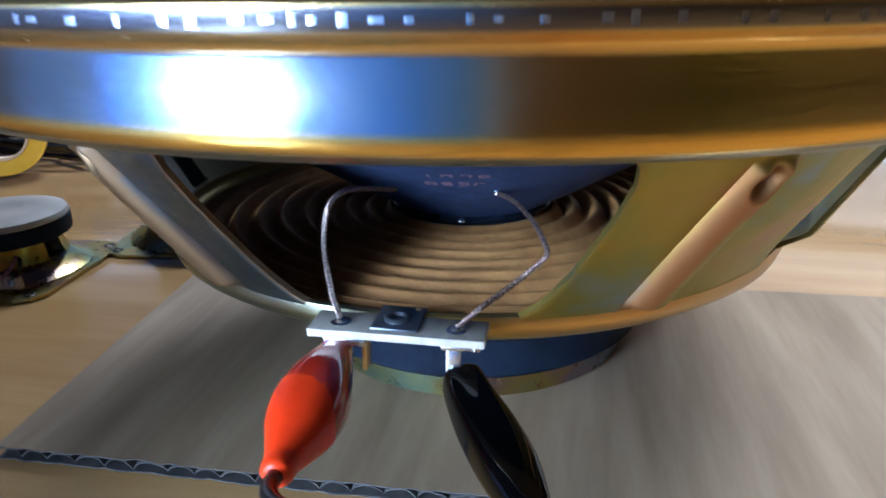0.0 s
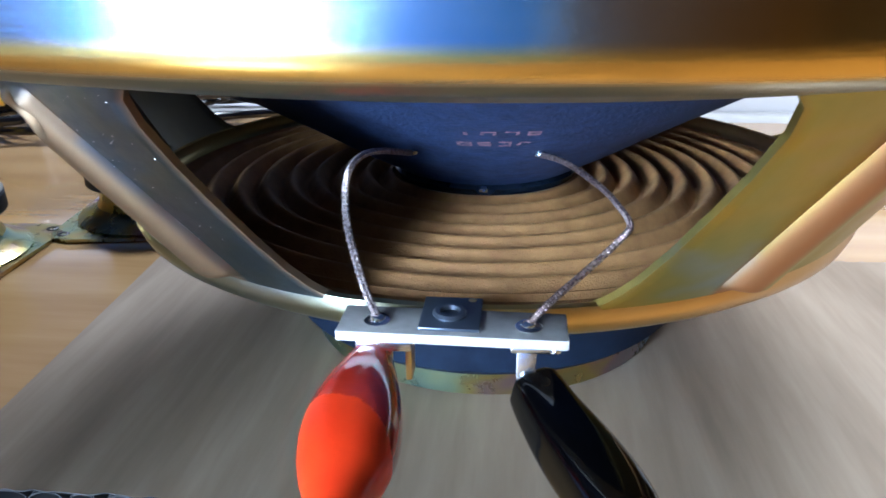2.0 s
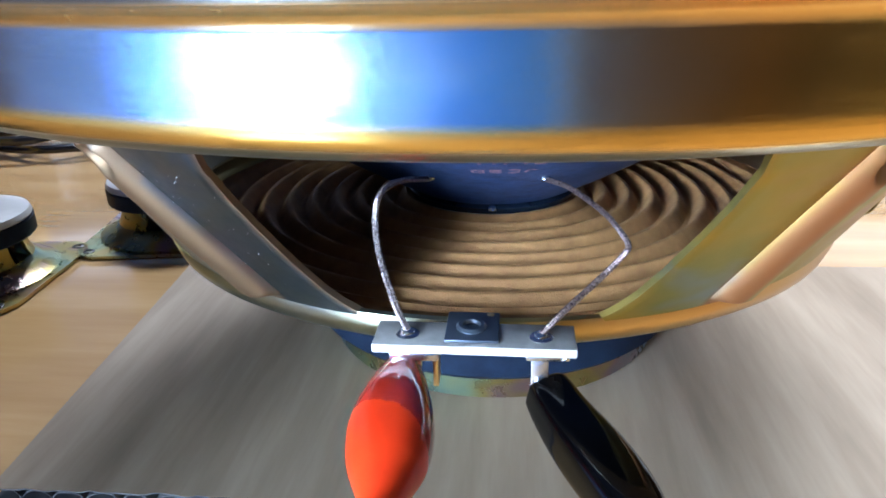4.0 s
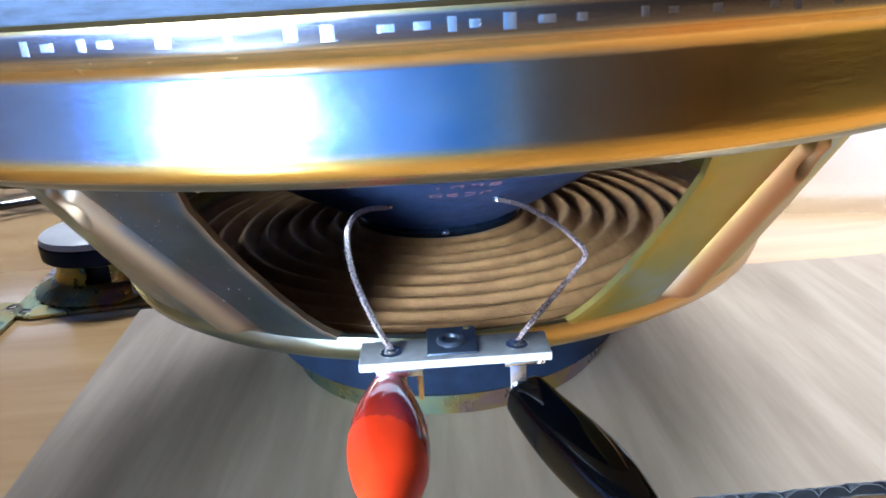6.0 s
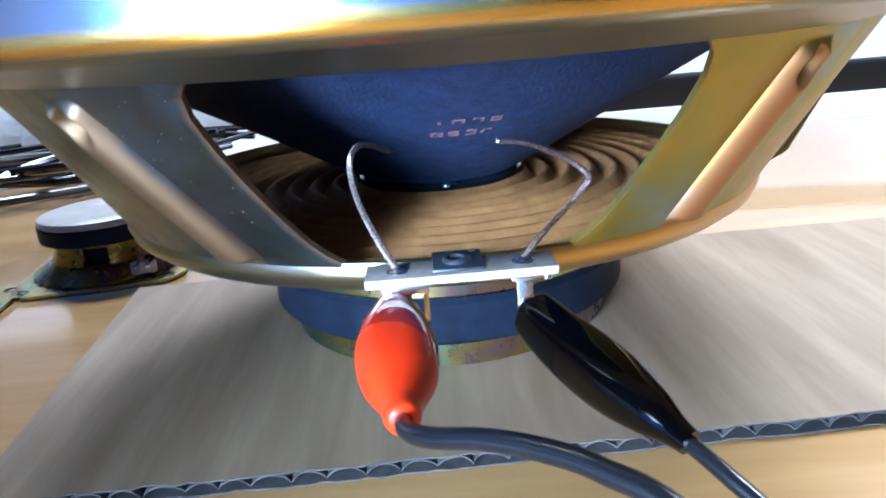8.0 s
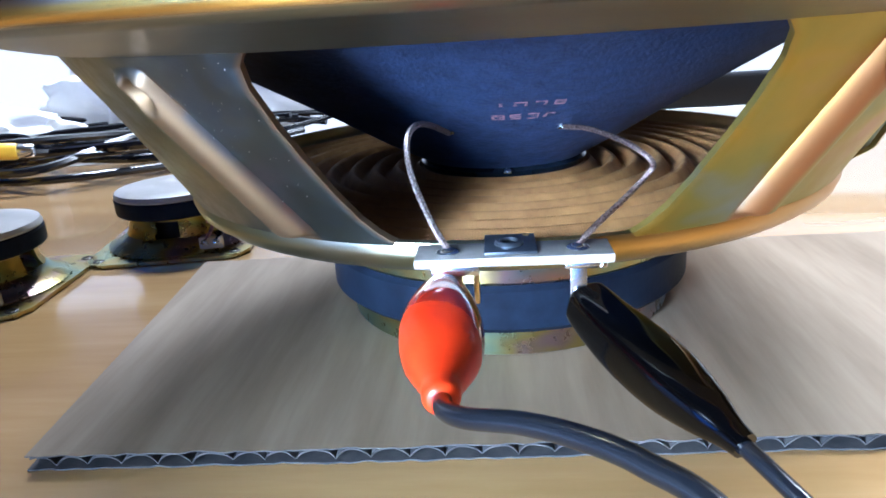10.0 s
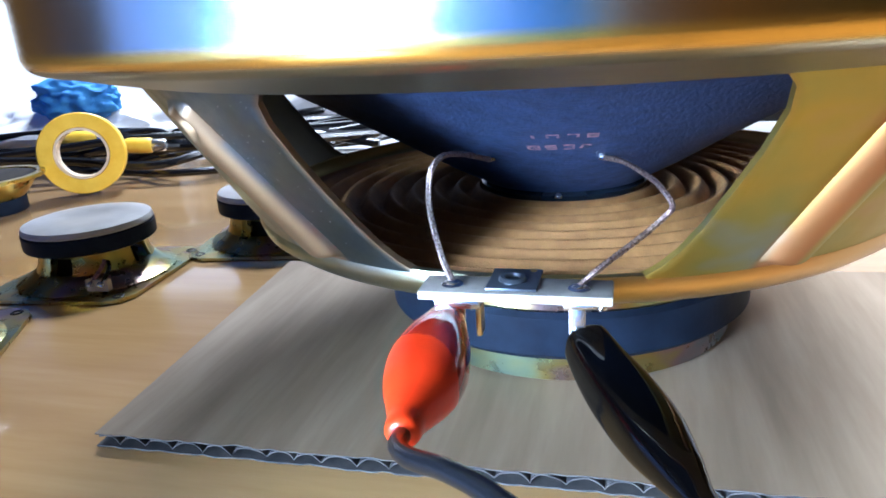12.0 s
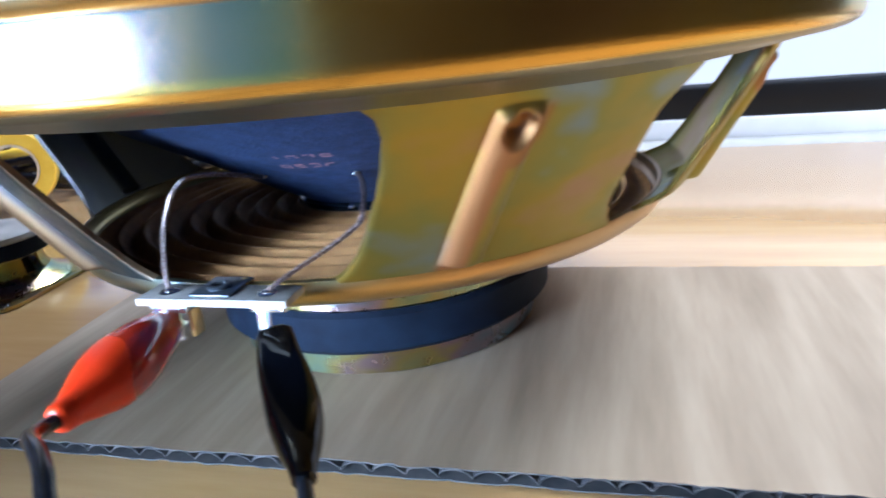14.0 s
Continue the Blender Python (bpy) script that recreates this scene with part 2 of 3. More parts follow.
vary(M_BROWN_SURROUND, [(0.3, (0.09, 0.055, 0.008)), (0.5, (0.20, 0.095, 0.018)), (0.7, (0.14, 0.105, 0.015))], 2.2, (1, 1, 2))
M_BLACKBAR = mat("black_plastic", (0.005, 0.005, 0.0055), 0.45, 0.0, 0.3)
bump(M_BLACKBAR, 300.0, 0.1)
M_INK = mat("faded_red_ink", (0.34, 0.16, 0.17), 0.8)
vary(M_INK, [(0.35, (0.10, 0.07, 0.10)), (0.6, (0.42, 0.20, 0.20))], 700.0)
M_YELLOW = mat("yellow_tape", (0.85, 0.55, 0.04), 0.35)
vary(M_YELLOW, [(0.3, (0.78, 0.48, 0.03)), (0.7, (0.90, 0.62, 0.07))], 80.0)
M_CREAM = mat("card_core", (0.70, 0.58, 0.42), 0.8)
vary(M_CREAM, [(0.3, (0.60, 0.48, 0.34)), (0.7, (0.78, 0.66, 0.50))], 90.0)
M_GREYCAP = mat("grey_steel_cap", (0.50, 0.50, 0.50), 0.3, 0.1)
vary(M_GREYCAP, [(0.3, (0.36, 0.35, 0.325)), (0.7, (0.50, 0.49, 0.47))], 50.0)
bump(M_GREYCAP, 300.0, 0.15)
M_BLUE = mat("blue_cloth", (0.05, 0.22, 0.55), 0.8)
vary(M_BLUE, [(0.3, (0.03, 0.14, 0.40)), (0.7, (0.09, 0.32, 0.68))], 60.0)
M_PAPER = mat("white_paper", (0.80, 0.80, 0.80), 0.8)
vary(M_PAPER, [(0.3, (0.74, 0.74, 0.74)), (0.7, (0.84, 0.84, 0.84))], 20.0)


# ---- mesh helpers (millimetres in, metres out) ----
def link(name, bm, material, smooth=True, sharp=40):
    bmesh.ops.recalc_face_normals(bm, faces=bm.faces[:])
    for f in bm.faces:
        f.smooth = smooth
    if smooth:
        for e in bm.edges:
            if len(e.link_faces) == 2 and e.calc_face_angle(0) > radians(sharp):
                e.smooth = False
    me = bpy.data.meshes.new(name)
    bm.to_mesh(me)
    bm.free()
    me.materials.append(material)
    return new(name, me)


def part(name, bm, material, parent, label="", smooth=True, sharp=40):
    ob = link(name, bm, material, smooth, sharp)
    ob.parent = parent
    if label:
        ob["label"] = label
    return ob


def thing(name, label, category, group="", kind=""):
    return tagged(new(name), label, category, group, kind)


def lathe(profile, seg=96, a0=0.0, a1=360.0, closed=True):
    """Turns a profile of (r, z) round the z axis; a closed profile makes a solid ring."""
    bm = bmesh.new()
    full = abs(a1 - a0) >= 359.9
    n = seg if full else seg + 1
    rings = []
    for i in range(n):
        a = radians(a0 + (a1 - a0) * i / seg)
        rings.append([bm.verts.new((r * math.sin(a) * MM, -r * math.cos(a) * MM, z * MM)) for r, z in profile])
    m = len(profile)
    for i in range(seg):
        p, q = rings[i], rings[(i + 1) % n]
        for j in range(m if closed else m - 1):
            k = (j + 1) % m
            if p[j] is not p[k]:
                bm.faces.new((p[j], p[k], q[k], q[j]))
    if not full and closed:
        bm.faces.new(rings[0][::-1])
        bm.faces.new(rings[-1])
    bmesh.ops.remove_doubles(bm, verts=bm.verts[:], dist=1e-7)
    return bm


def spline(pts, steps=10):
    """Catmull-Rom through the points."""
    p = [Vector(q) for q in pts]
    p = [2 * p[0] - p[1]] + p + [2 * p[-1] - p[-2]]
    out = []
    for i in range(1, len(p) - 2):
        for s in range(steps):
            t = s / steps
            a, b, c, d = p[i - 1:i + 3]
            out.append(0.5 * (2 * b + (c - a) * t + (2 * a - 5 * b + 4 * c - d) * t * t + (3 * b - a - 3 * c + d) * t ** 3))
    out.append(p[-2])
    return out


def sweep(bm, path, section, seg=14, up=Vector((0, 0, 1))):
    """Sweeps a section along the path: section(u) gives half-width, half-height, superellipse power."""
    rings = []
    n = len(path)
    for i, p in enumerate(path):
        d = (path[min(i + 1, n - 1)] - path[max(i - 1, 0)]).normalized()
        side = d.cross(up)
        side = side.normalized() if side.length > 1e-4 else Vector((1, 0, 0))
        top = side.cross(d)
        w, h, e = section(i / (n - 1))
        ring = []
        for k in range(seg):
            a = 2 * math.pi * k / seg
            c, s = math.cos(a), math.sin(a)
            x = math.copysign(abs(c) ** (2 / e), c) * w
            y = math.copysign(abs(s) ** (2 / e), s) * h
            ring.append(bm.verts.new((p + side * x + top * y) * MM))
        rings.append(ring)
    for a, b in zip(rings, rings[1:]):
        for k in range(seg):
            bm.faces.new((a[k], a[(k + 1) % seg], b[(k + 1) % seg], b[k]))
    bm.faces.new(rings[0][::-1])
    bm.faces.new(rings[-1])
    return bm


def table_of(rows):
    """A section for sweep() from rows of (u, half-width, half-height, power), as a smooth curve through them."""
    us = [r[0] for r in rows]

    def slope(k, c):
        if k == 0 or k == len(rows) - 1:
            j = 1 if k == 0 else k
            return (rows[j][c] - rows[j - 1][c]) / (us[j] - us[j - 1])
        return (rows[k + 1][c] - rows[k - 1][c]) / (us[k + 1] - us[k - 1])

    def at(u):
        k = min(len(us) - 2, max(i for i in range(len(us)) if us[i] <= u + 1e-9))
        h = us[k + 1] - us[k]
        t = (u - us[k]) / h
        out = []
        for c in (1, 2, 3):
            p, q, m, n = rows[k][c], rows[k + 1][c], slope(k, c) * h, slope(k + 1, c) * h
            out.append(p * (2 * t ** 3 - 3 * t * t + 1) + m * (t ** 3 - 2 * t * t + t) + q * (3 * t * t - 2 * t ** 3) + n * (t ** 3 - t * t))
        return tuple(out)
    return at


def tube(path, r, seg=10):
    return sweep(bmesh.new(), path, lambda u: (r, r, 2.0), seg)


def braid(pts, r, turns, strands=3):
    """A braided lead: one rope whose skin rises and falls with strands crossing both ways."""
    path = spline(pts, 120)
    n, seg = len(path), 18
    bm = bmesh.new()
    rings = []
    for i, p in enumerate(path):
        d = (path[min(i + 1, n - 1)] - path[max(i - 1, 0)]).normalized()
        side = d.cross(Vector((0.3, 0.2, 1))).normalized()
        top = side.cross(d)
        w = 2 * math.pi * turns * i / (n - 1)
        ring = []
        for k in range(seg):
            a = 2 * math.pi * k / seg
            q = r * (0.76 + 0.32 * max(math.cos(strands * (a - w)), math.cos(strands * (a + w))) * abs(math.sin(strands * a)) ** 0.5)
            ring.append(bm.verts.new((p + (side * math.cos(a) + top * math.sin(a)) * q) * MM))
        rings.append(ring)
    for a, b in zip(rings, rings[1:]):
        for k in range(seg):
            bm.faces.new((a[k], a[(k + 1) % seg], b[(k + 1) % seg], b[k]))
    bm.faces.new(rings[0][::-1])
    bm.faces.new(rings[-1])
    return bm


def box(lo, hi, bevel=0.0, segments=2):
    bm = bmesh.new()
    bmesh.ops.create_cube(bm, size=1.0)
    for v in bm.verts:
        v.co = Vector([(lo[i] + hi[i]) / 2 + v.co[i] * (hi[i] - lo[i]) for i in range(3)]) * MM
    if bevel:
        bmesh.ops.bevel(bm, geom=bm.edges[:], offset=bevel * MM, segments=segments, affect="EDGES", profile=0.5)
    return bm


# ---- setting ----
tagged(link("table_top", box((-900, -420, -28), (1000, 292, 0), 3), M_TABLE), "varnished light wooden workbench top", "table", kind="structure")
tagged(link("floor", box((-2400, -1500, -780), (1600, 1500, -740)), M_BROWN_SURROUND, False), "dark wooden floor", "floor", kind="structure")
# Unseen walls, brown so that the rim band reflects warm tones.
tagged(link("wall_south", box((-2400, -1540, -740), (1600, -1500, 1700)), M_BROWN_SURROUND, False), "unseen dark brown wall coloured for the rim's reflections", "wall", kind="structure")
tagged(link("wall_east", box((1600, -1500, -740), (1640, 1500, 1700)), M_BROWN_SURROUND, False), "unseen dark brown wall coloured for the rim's reflections", "wall", kind="structure")
tagged(link("wall_west", box((-2440, -1500, -740), (-2400, 1500, 1700)), M_BROWN_SURROUND, False), "unseen brown wall coloured for the rim's reflections", "wall", kind="structure")
tagged(link("ceiling", box((-2400, -1500, 1700), (1600, 1500, 1740)), M_WALL, False), "plain grey ceiling", "ceiling", kind="structure")


# ---- corrugated cardboard sheet ----
def cardboard():
    ob = thing("cardboard_sheet", "brown corrugated cardboard sheet with a cut fluted edge under the woofer", "cardboard")
    x0, x1, y0, y1 = -113.0, 330.0, -93.5, 40.0
    def sheet(za, zb):
        bm = bmesh.new()
        nx, ny = 260, 26
        grid = []
        for k, z in enumerate((za, zb)):
            rows = []
            for j in range(ny + 1):
                row = []
                for i in range(nx + 1):
                    x = x0 + (x1 - x0) * i / nx - 9.0 * j / ny * (1 - i / nx)
                    y = y0 + (y1 - y0) * j / ny + 0.018 * (x - x0)
                    w = 0.0 if 0 < j < ny else 0.5 * noise.noise((x * 0.06, j, 3.0)) + 0.7 * noise.noise((x * 0.31, j, 5.0 + za))
                    dz = (0.22 if za > 2 else 0.10) * noise.noise((x * 0.14, y * 0.01, za))
                    row.append(bm.verts.new((x * MM, (y + w) * MM, (z + dz) * MM)))
                rows.append(row)
            grid.append(rows)
        for j in range(ny):
            for i in range(nx):
                for k in (0, 1):
                    g = grid[k]
                    bm.faces.new((g[j][i], g[j][i + 1], g[j + 1][i + 1], g[j + 1][i]))
        for i in range(nx):
            for j in (0, ny):
                bm.faces.new((grid[0][j][i], grid[0][j][i + 1], grid[1][j][i + 1], grid[1][j][i]))
        for j in range(ny):
            for i in (0, nx):
                bm.faces.new((grid[0][j][i], grid[0][j + 1][i], grid[1][j + 1][i], grid[1][j][i]))
        return bm
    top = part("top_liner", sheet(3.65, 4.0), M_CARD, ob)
    top.data.materials.append(M_FLUTE_SHADED)
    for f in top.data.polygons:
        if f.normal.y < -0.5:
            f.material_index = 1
    part("bottom_liner", sheet(0.15, 0.55), M_FLUTE_SHADED, ob)
    bm = bmesh.new()
    n = 1000
    for (ya, yb) in ((y0 + 0.4, y1 - 1.0),):
        prev = None
        for i in range(n + 1):
            x = x0 + 1 + (x1 - x0 - 2) * i / n
            ph = 2 * math.pi * x / 8.2 + 1.1 * noise.noise((x * 0.07, 7.0, 0))
            z = 0.72 + 2.68 * abs(math.sin(ph / 2)) ** 0.55
            w = 0.8 * noise.noise((x * 0.3, 1.0, 0))
            ring = []
            for dy, dz in ((ya + w, 0.2), (yb, 0.2), (yb, -0.2), (ya + w, -0.2)):
                lx = x - 9.0 * (dy - y0) / (y1 - y0) * (1 - (x - x0) / (x1 - x0))
                ring.append(bm.verts.new((lx * MM, (dy + 0.018 * (x - x0)) * MM, (z + dz) * MM)))
            if prev:
                for k in range(4):
                    bm.faces.new((prev[k], prev[(k + 1) % 4], ring[(k + 1) % 4], ring[k]))
            prev = ring
    part("fluting", bm, M_FLUTE_SHADED, ob)
    return ob


cardboard()

# ---- the woofer ----
woofer = thing("woofer", "large woofer with yellow zinc-plated steel basket standing on its magnet", "loudspeaker")
part("back_plate", lathe([(0, 4.0), (49.5, 4.0), (51.5, 5.2), (51.5, 13.0), (50.5, 13.6), (0, 13.6)], 128), M_PLATE, woofer, "pale zinc-plated back plate")
part("magnet", lathe([(0, 13.6), (55.6, 13.6), (57.2, 15.2), (57.2, 25.6), (55.8, 27.0), (0, 27.0)], 128), M_FERRITE, woofer, "dark grey ferrite ring magnet")
part("top_plate", lathe([(0, 27.0), (55.6, 27.0), (56.4, 27.8), (56.4, 32.2), (55.6, 33.0), (0, 33.0)], 128), M_PLATE, woofer, "pale gold top plate")
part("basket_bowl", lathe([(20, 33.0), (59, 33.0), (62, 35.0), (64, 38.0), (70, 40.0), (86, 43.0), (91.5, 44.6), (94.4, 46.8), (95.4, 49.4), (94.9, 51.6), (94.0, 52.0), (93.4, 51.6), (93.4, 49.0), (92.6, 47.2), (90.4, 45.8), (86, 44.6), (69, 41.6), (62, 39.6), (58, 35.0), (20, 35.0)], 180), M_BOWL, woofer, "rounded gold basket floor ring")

RIM = [(119.4, 90.4), (124.0, 91.3), (129.0, 92.4), (134.0, 93.6), (138.0, 94.6)]
RIM += [(138.6 + 3.9 * math.sin(radians(a)), 98.5 - 3.9 * math.cos(radians(a))) for a in range(14, 91, 10)]
RIM += [(142.5, 99.2), (142.5, 103.5), (142.5, 108.2), (142.6, 109.0), (143.0, 109.8), (143.9, 110.5), (145.2, 110.8), (146.2, 111.2), (146.6, 112.0), (146.6, 114.6), (146.0, 115.2),
        (139.0, 115.2), (139.0, 113.4), (140.8, 112.6), (141.2, 108.6), (141.0, 100.0), (139.6, 97.2), (136.4, 95.8), (132.0, 94.6), (123.6, 92.8), (119.2, 92.0)]
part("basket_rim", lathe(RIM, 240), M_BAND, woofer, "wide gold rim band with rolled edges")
part("gasket", lathe([(132.0, 115.2), (144.6, 115.2), (144.9, 115.6), (144.9, 122.6), (144.4, 123.2), (132.0, 123.2)], 200), M_GASKET, woofer, "dark blue-black board gasket")


def flange_marks():
    """Fine upright pale marks round the flange edge."""
    bm = bmesh.new()
    rnd = random.Random(4)
    a = 0.0
    while a < 360.0:
        w = rnd.uniform(0.35, 0.9)
        d = rnd.uniform(0.003, 0.014)
        z0, z1 = 111.9 + rnd.uniform(0, 0.6), 113.7 - rnd.uniform(0, 0.6)
        vs = []
        for r, aa in ((146.585, a), (146.6 + d, a + w * 0.3), (146.6 + d, a + w * 0.7), (146.585, a + w)):
            for z in (z0, z1):
                t = radians(aa)
                vs.append(bm.verts.new((r * math.sin(t) * MM, -r * math.cos(t) * MM, z * MM)))
        for i in (0, 2, 4):
            bm.faces.new((vs[i], vs[i + 2], vs[i + 3], vs[i + 1]))
        bm.faces.new((vs[0], vs[2], vs[4], vs[6]))
        bm.faces.new((vs[7], vs[5], vs[3], vs[1]))
        a += w + rnd.uniform(0.3, 2.4)
    return bm


tagged(part("flange_mark", flange_marks(), M_TIN, woofer, smooth=False), kind="stuff")


def eased(v, rows):
    """Linear between rows of (v, value)."""
    for (a, x), (b, y) in zip(rows, rows[1:]):
        if v <= b:
            return x + (y - x) * max(0.0, (v - a) / (b - a))
    return rows[-1][1]


def ease(x):
    x = max(0.0, min(1.0, x))
    return x * x * (3 - 2 * x)


HALF = [(0.0, 23.0), (0.04, 21.2), (0.08, 20.1), (0.16, 18.6), (0.3, 17.0), (0.5, 15.4), (0.65, 14.5), (0.82, 14.0), (0.92, 14.5), (0.97, 15.6), (1.0, 17.5)]


def spoke(low, high, tint, shoulder=0.0, outer=0):
    """One sheet-metal spoke at bearing 0, flaring into the bowl below and the rim above. Its pressed half-round bead runs from low to high degrees off the middle and ends in a hollow mouth."""
    bm = bmesh.new()
    hue = bm.verts.layers.float.new("sheen_tint")
    n1, n2, nv = 16, 36, 110
    wide = 5.4
    layers = []
    for off in (0.0, -1.3):
        rows = []
        for j in range(nv + 1):
            v = j / nv
            r = 94.6 + shoulder * ease(v / 0.12) + 26.0 * v
            z = 50.2 + (91.4 - 50.2) * v
            half = eased(v, HALF)
            ends_at = [-half, half]
            if outer:
                ends_at[0 if outer < 0 else 1] = outer * max(half, 17.8 + 4.0 * ease((v - 0.72) / 0.28))
            wa = math.degrees(wide / r)
            mid = low + (high - low) * (v - 0.12) / 0.71
            left, right = ends_at
            cols = [left + (mid - wa - left) * k / n1 for k in range(n1)] + [mid - wa + 2 * wa * k / n2 for k in range(n2)] + [mid + wa + (right - mid - wa) * k / n1 for k in range(n1 + 1)]
            ends = ease((v - 0.03) / 0.07) * ease((0.94 - v) / 0.07)
            row = []
            for i, a in enumerate(cols):
                w = math.radians(a - mid) * r
                x = abs(w) / wide
                lift = ends * 3.3 * max(0.0, 1 - x ** 2.4) ** 0.9
                d = math.hypot(w / 3.0, (v - 0.835) / 0.075)
                lift += ends * -3.9 * ease((1.3 - d) / 0.95)
                edge = max(0.0, (abs(a / (left if a < 0 else right)) - 0.965) / 0.035)
                n = off + lift - 0.5 * edge * edge
                rr, zz = r + n * 0.845, z - n * 0.535
                t = radians(a)
                row.append(bm.verts.new((rr * math.sin(t) * MM, -rr * math.cos(t) * MM, zz * MM)))
                # Reflected-light tint on the bead's flank, round its mouth and on the edges.
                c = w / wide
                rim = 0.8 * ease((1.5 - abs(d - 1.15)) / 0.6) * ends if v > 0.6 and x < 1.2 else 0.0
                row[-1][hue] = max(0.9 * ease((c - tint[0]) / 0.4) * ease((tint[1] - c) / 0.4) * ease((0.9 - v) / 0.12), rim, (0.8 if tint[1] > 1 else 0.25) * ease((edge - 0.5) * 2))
            rows.append(row)
        layers.append(rows)
    A, B = layers
    nu = len(A[0]) - 1
    for j in range(nv):
        for i in range(nu):
            bm.faces.new((A[j][i], A[j][i + 1], A[j + 1][i + 1], A[j + 1][i]))
            bm.faces.new((B[j][i], B[j + 1][i], B[j + 1][i + 1], B[j][i + 1]))
        for i in (0, nu):
            bm.faces.new((A[j][i], A[j + 1][i], B[j + 1][i], B[j][i]))
    for i in range(nu):
        for j in (0, nv):
            bm.faces.new((A[j][i], A[j][i + 1], B[j][i + 1], B[j][i]))
    return bm


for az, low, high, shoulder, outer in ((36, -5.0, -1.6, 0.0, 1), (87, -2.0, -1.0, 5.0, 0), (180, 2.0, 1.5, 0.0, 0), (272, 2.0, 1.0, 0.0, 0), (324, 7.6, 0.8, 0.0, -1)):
    ob = part("spoke", spoke(low, high, (-1.3, 1.1) if az == 324 else (-1.2, 0.2) if az == 36 else (-1.0, -0.9), shoulder, outer), M_SPOKE_DIM if az > 170 else M_SPOKE, woofer, "spoke in dim grey-blue reflected tones, its pressed bead tinted tan" if az > 170 else "golden olive spoke, its pressed bead tinted pink for reflected light")
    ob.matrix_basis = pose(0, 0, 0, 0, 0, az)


def dust(bead, seed):
    """Pale dust specks clinging to a spoke."""
    bm = bmesh.new()
    r_ = random.Random(seed)
    for k in range(110):
        v, a = r_.uniform(0.12, 0.95), r_.uniform(-14, 14)
        if a < bead + 1.5 - 5.0 * v:
            continue
        r, z = 94.6 + 26.0 * v + 0.1, 50.2 + 41.2 * v
        t = radians(a)
        m = Matrix.Translation(Vector((r * math.sin(t), -r * math.cos(t), z)) * MM) @ Matrix.Diagonal((r_.uniform(0.04, 0.13) * MM, r_.uniform(0.03, 0.06) * MM, r_.uniform(0.04, 0.13) * MM, 1))
        bmesh.ops.create_icosphere(bm, subdivisions=1, radius=1.0, matrix=m)
    return bm


for ob in [o for o in woofer.children if o.name.startswith("spoke")][4:]:
    tagged(part("dust_speck", dust(6.0, 5), M_PAPER, ob), "pale dust specks", kind="stuff")

# spider: concentric corrugations
prof = []
for i in range(181):
    r = 23.0 + (91.0 - 23.0) * i / 180
    amp = 1.75 if 27 < r < 84 else 0.3
    prof.append((r, 47.2 + amp * math.cos((r - 27) * 2 * math.pi / 7.1)))
part("spider", lathe(prof + [(91.0, 45.6), (23.0, 45.6)], 160), M_SPIDER, woofer, "brown corrugated cloth spider", sharp=60)
part("cone", lathe([(0, 47.5), (21.5, 47.5), (23.0, 50.0), (37, 57.6), (52, 66.6), (75, 79.6), (100, 93.8), (122, 106.6), (128, 109.4), (139.5, 112.0), (139.5, 113.4), (127, 111.0), (120, 107.6), (98, 94.8), (50, 67.0), (22, 51.5), (0, 51.5)], 160), M_CONE, woofer, "dark blue-black paper cone")
part("neck_glue", lathe([(21.8, 47.6), (25.6, 48.4), (26.2, 50.2), (24.6, 51.6), (22.2, 50.6)], 96), M_GLUE, woofer, "glossy black glue bead")


def ink_mark(az, s0, w, h, strokes):
    """One faded, unreadable mark: a bent ink stroke through a 2 x 3 grid, lying on the cone."""
    bm = bmesh.new()
    pts = [Vector((x * w, y * h)) for x, y in strokes]
    rows = []
    for k, p in enumerate(pts):
        d = (pts[min(k + 1, len(pts) - 1)] - pts[max(k - 1, 0)]).normalized() * 0.4
        pair = []
        for c in (p + Vector((-d.y, d.x)), p - Vector((-d.y, d.x))):
            r, t = s0 + c.y, radians(az) + c.x / s0
            z = 66.6 + (r - 52) * 13.0 / 23.0 - 0.10 - 0.012 * k
            pair.append(bm.verts.new(((r + 0.08) * math.sin(t) * MM, -(r + 0.08) * math.cos(t) * MM, z * MM)))
        rows.append(pair)
    for a, b in zip(rows, rows[1:]):
        bm.faces.new((a[0], b[0], b[1], a[1]))
    return bm


for row, (s0, h, marks) in enumerate(((64.6, 1.7, ("I", "N", "J", "S")), (58.0, 2.2, ("B", "S", "Z", "L")))):
    for k, kind in enumerate(marks):
        path = {"I": [(0.5, 0), (0.5, 1)], "N": [(0, 0), (0, 1), (1, 1), (1, 0)], "J": [(0, 1), (1, 1), (1, 0)], "S": [(0, 0), (1, 0), (1, 0.5), (0, 0.5), (0, 1), (1, 1)],
                "Z": [(0, 1), (1, 1), (1, 0.5), (0.2, 0.5), (1, 0.5), (1, 0), (0, 0)], "L": [(0, 0), (0.2, 1), (1, 0.8)], "B": [(0, 0), (0, 1), (1, 1), (1, 0), (0, 0), (1, 0.5), (0, 1)]}[kind]
        part("ink_mark", ink_mark(-2.0 + 3.9 * k - 0.8 * row, s0, 2.4, h, path), M_INK, woofer, "faded red ink mark", smooth=False)

# terminal strip riveted to the basket
strip = part("terminal_strip", box((-18.2, -105.6, 50.6), (17.8, -96.6, 52.4), 0.35), M_STRIP, woofer, "pale phenolic terminal strip")
strip.data.materials.append(M_STRIP_DIM_TOP)
for f in strip.data.polygons:
    if f.normal.z > 0.9:
        f.material_index = 1
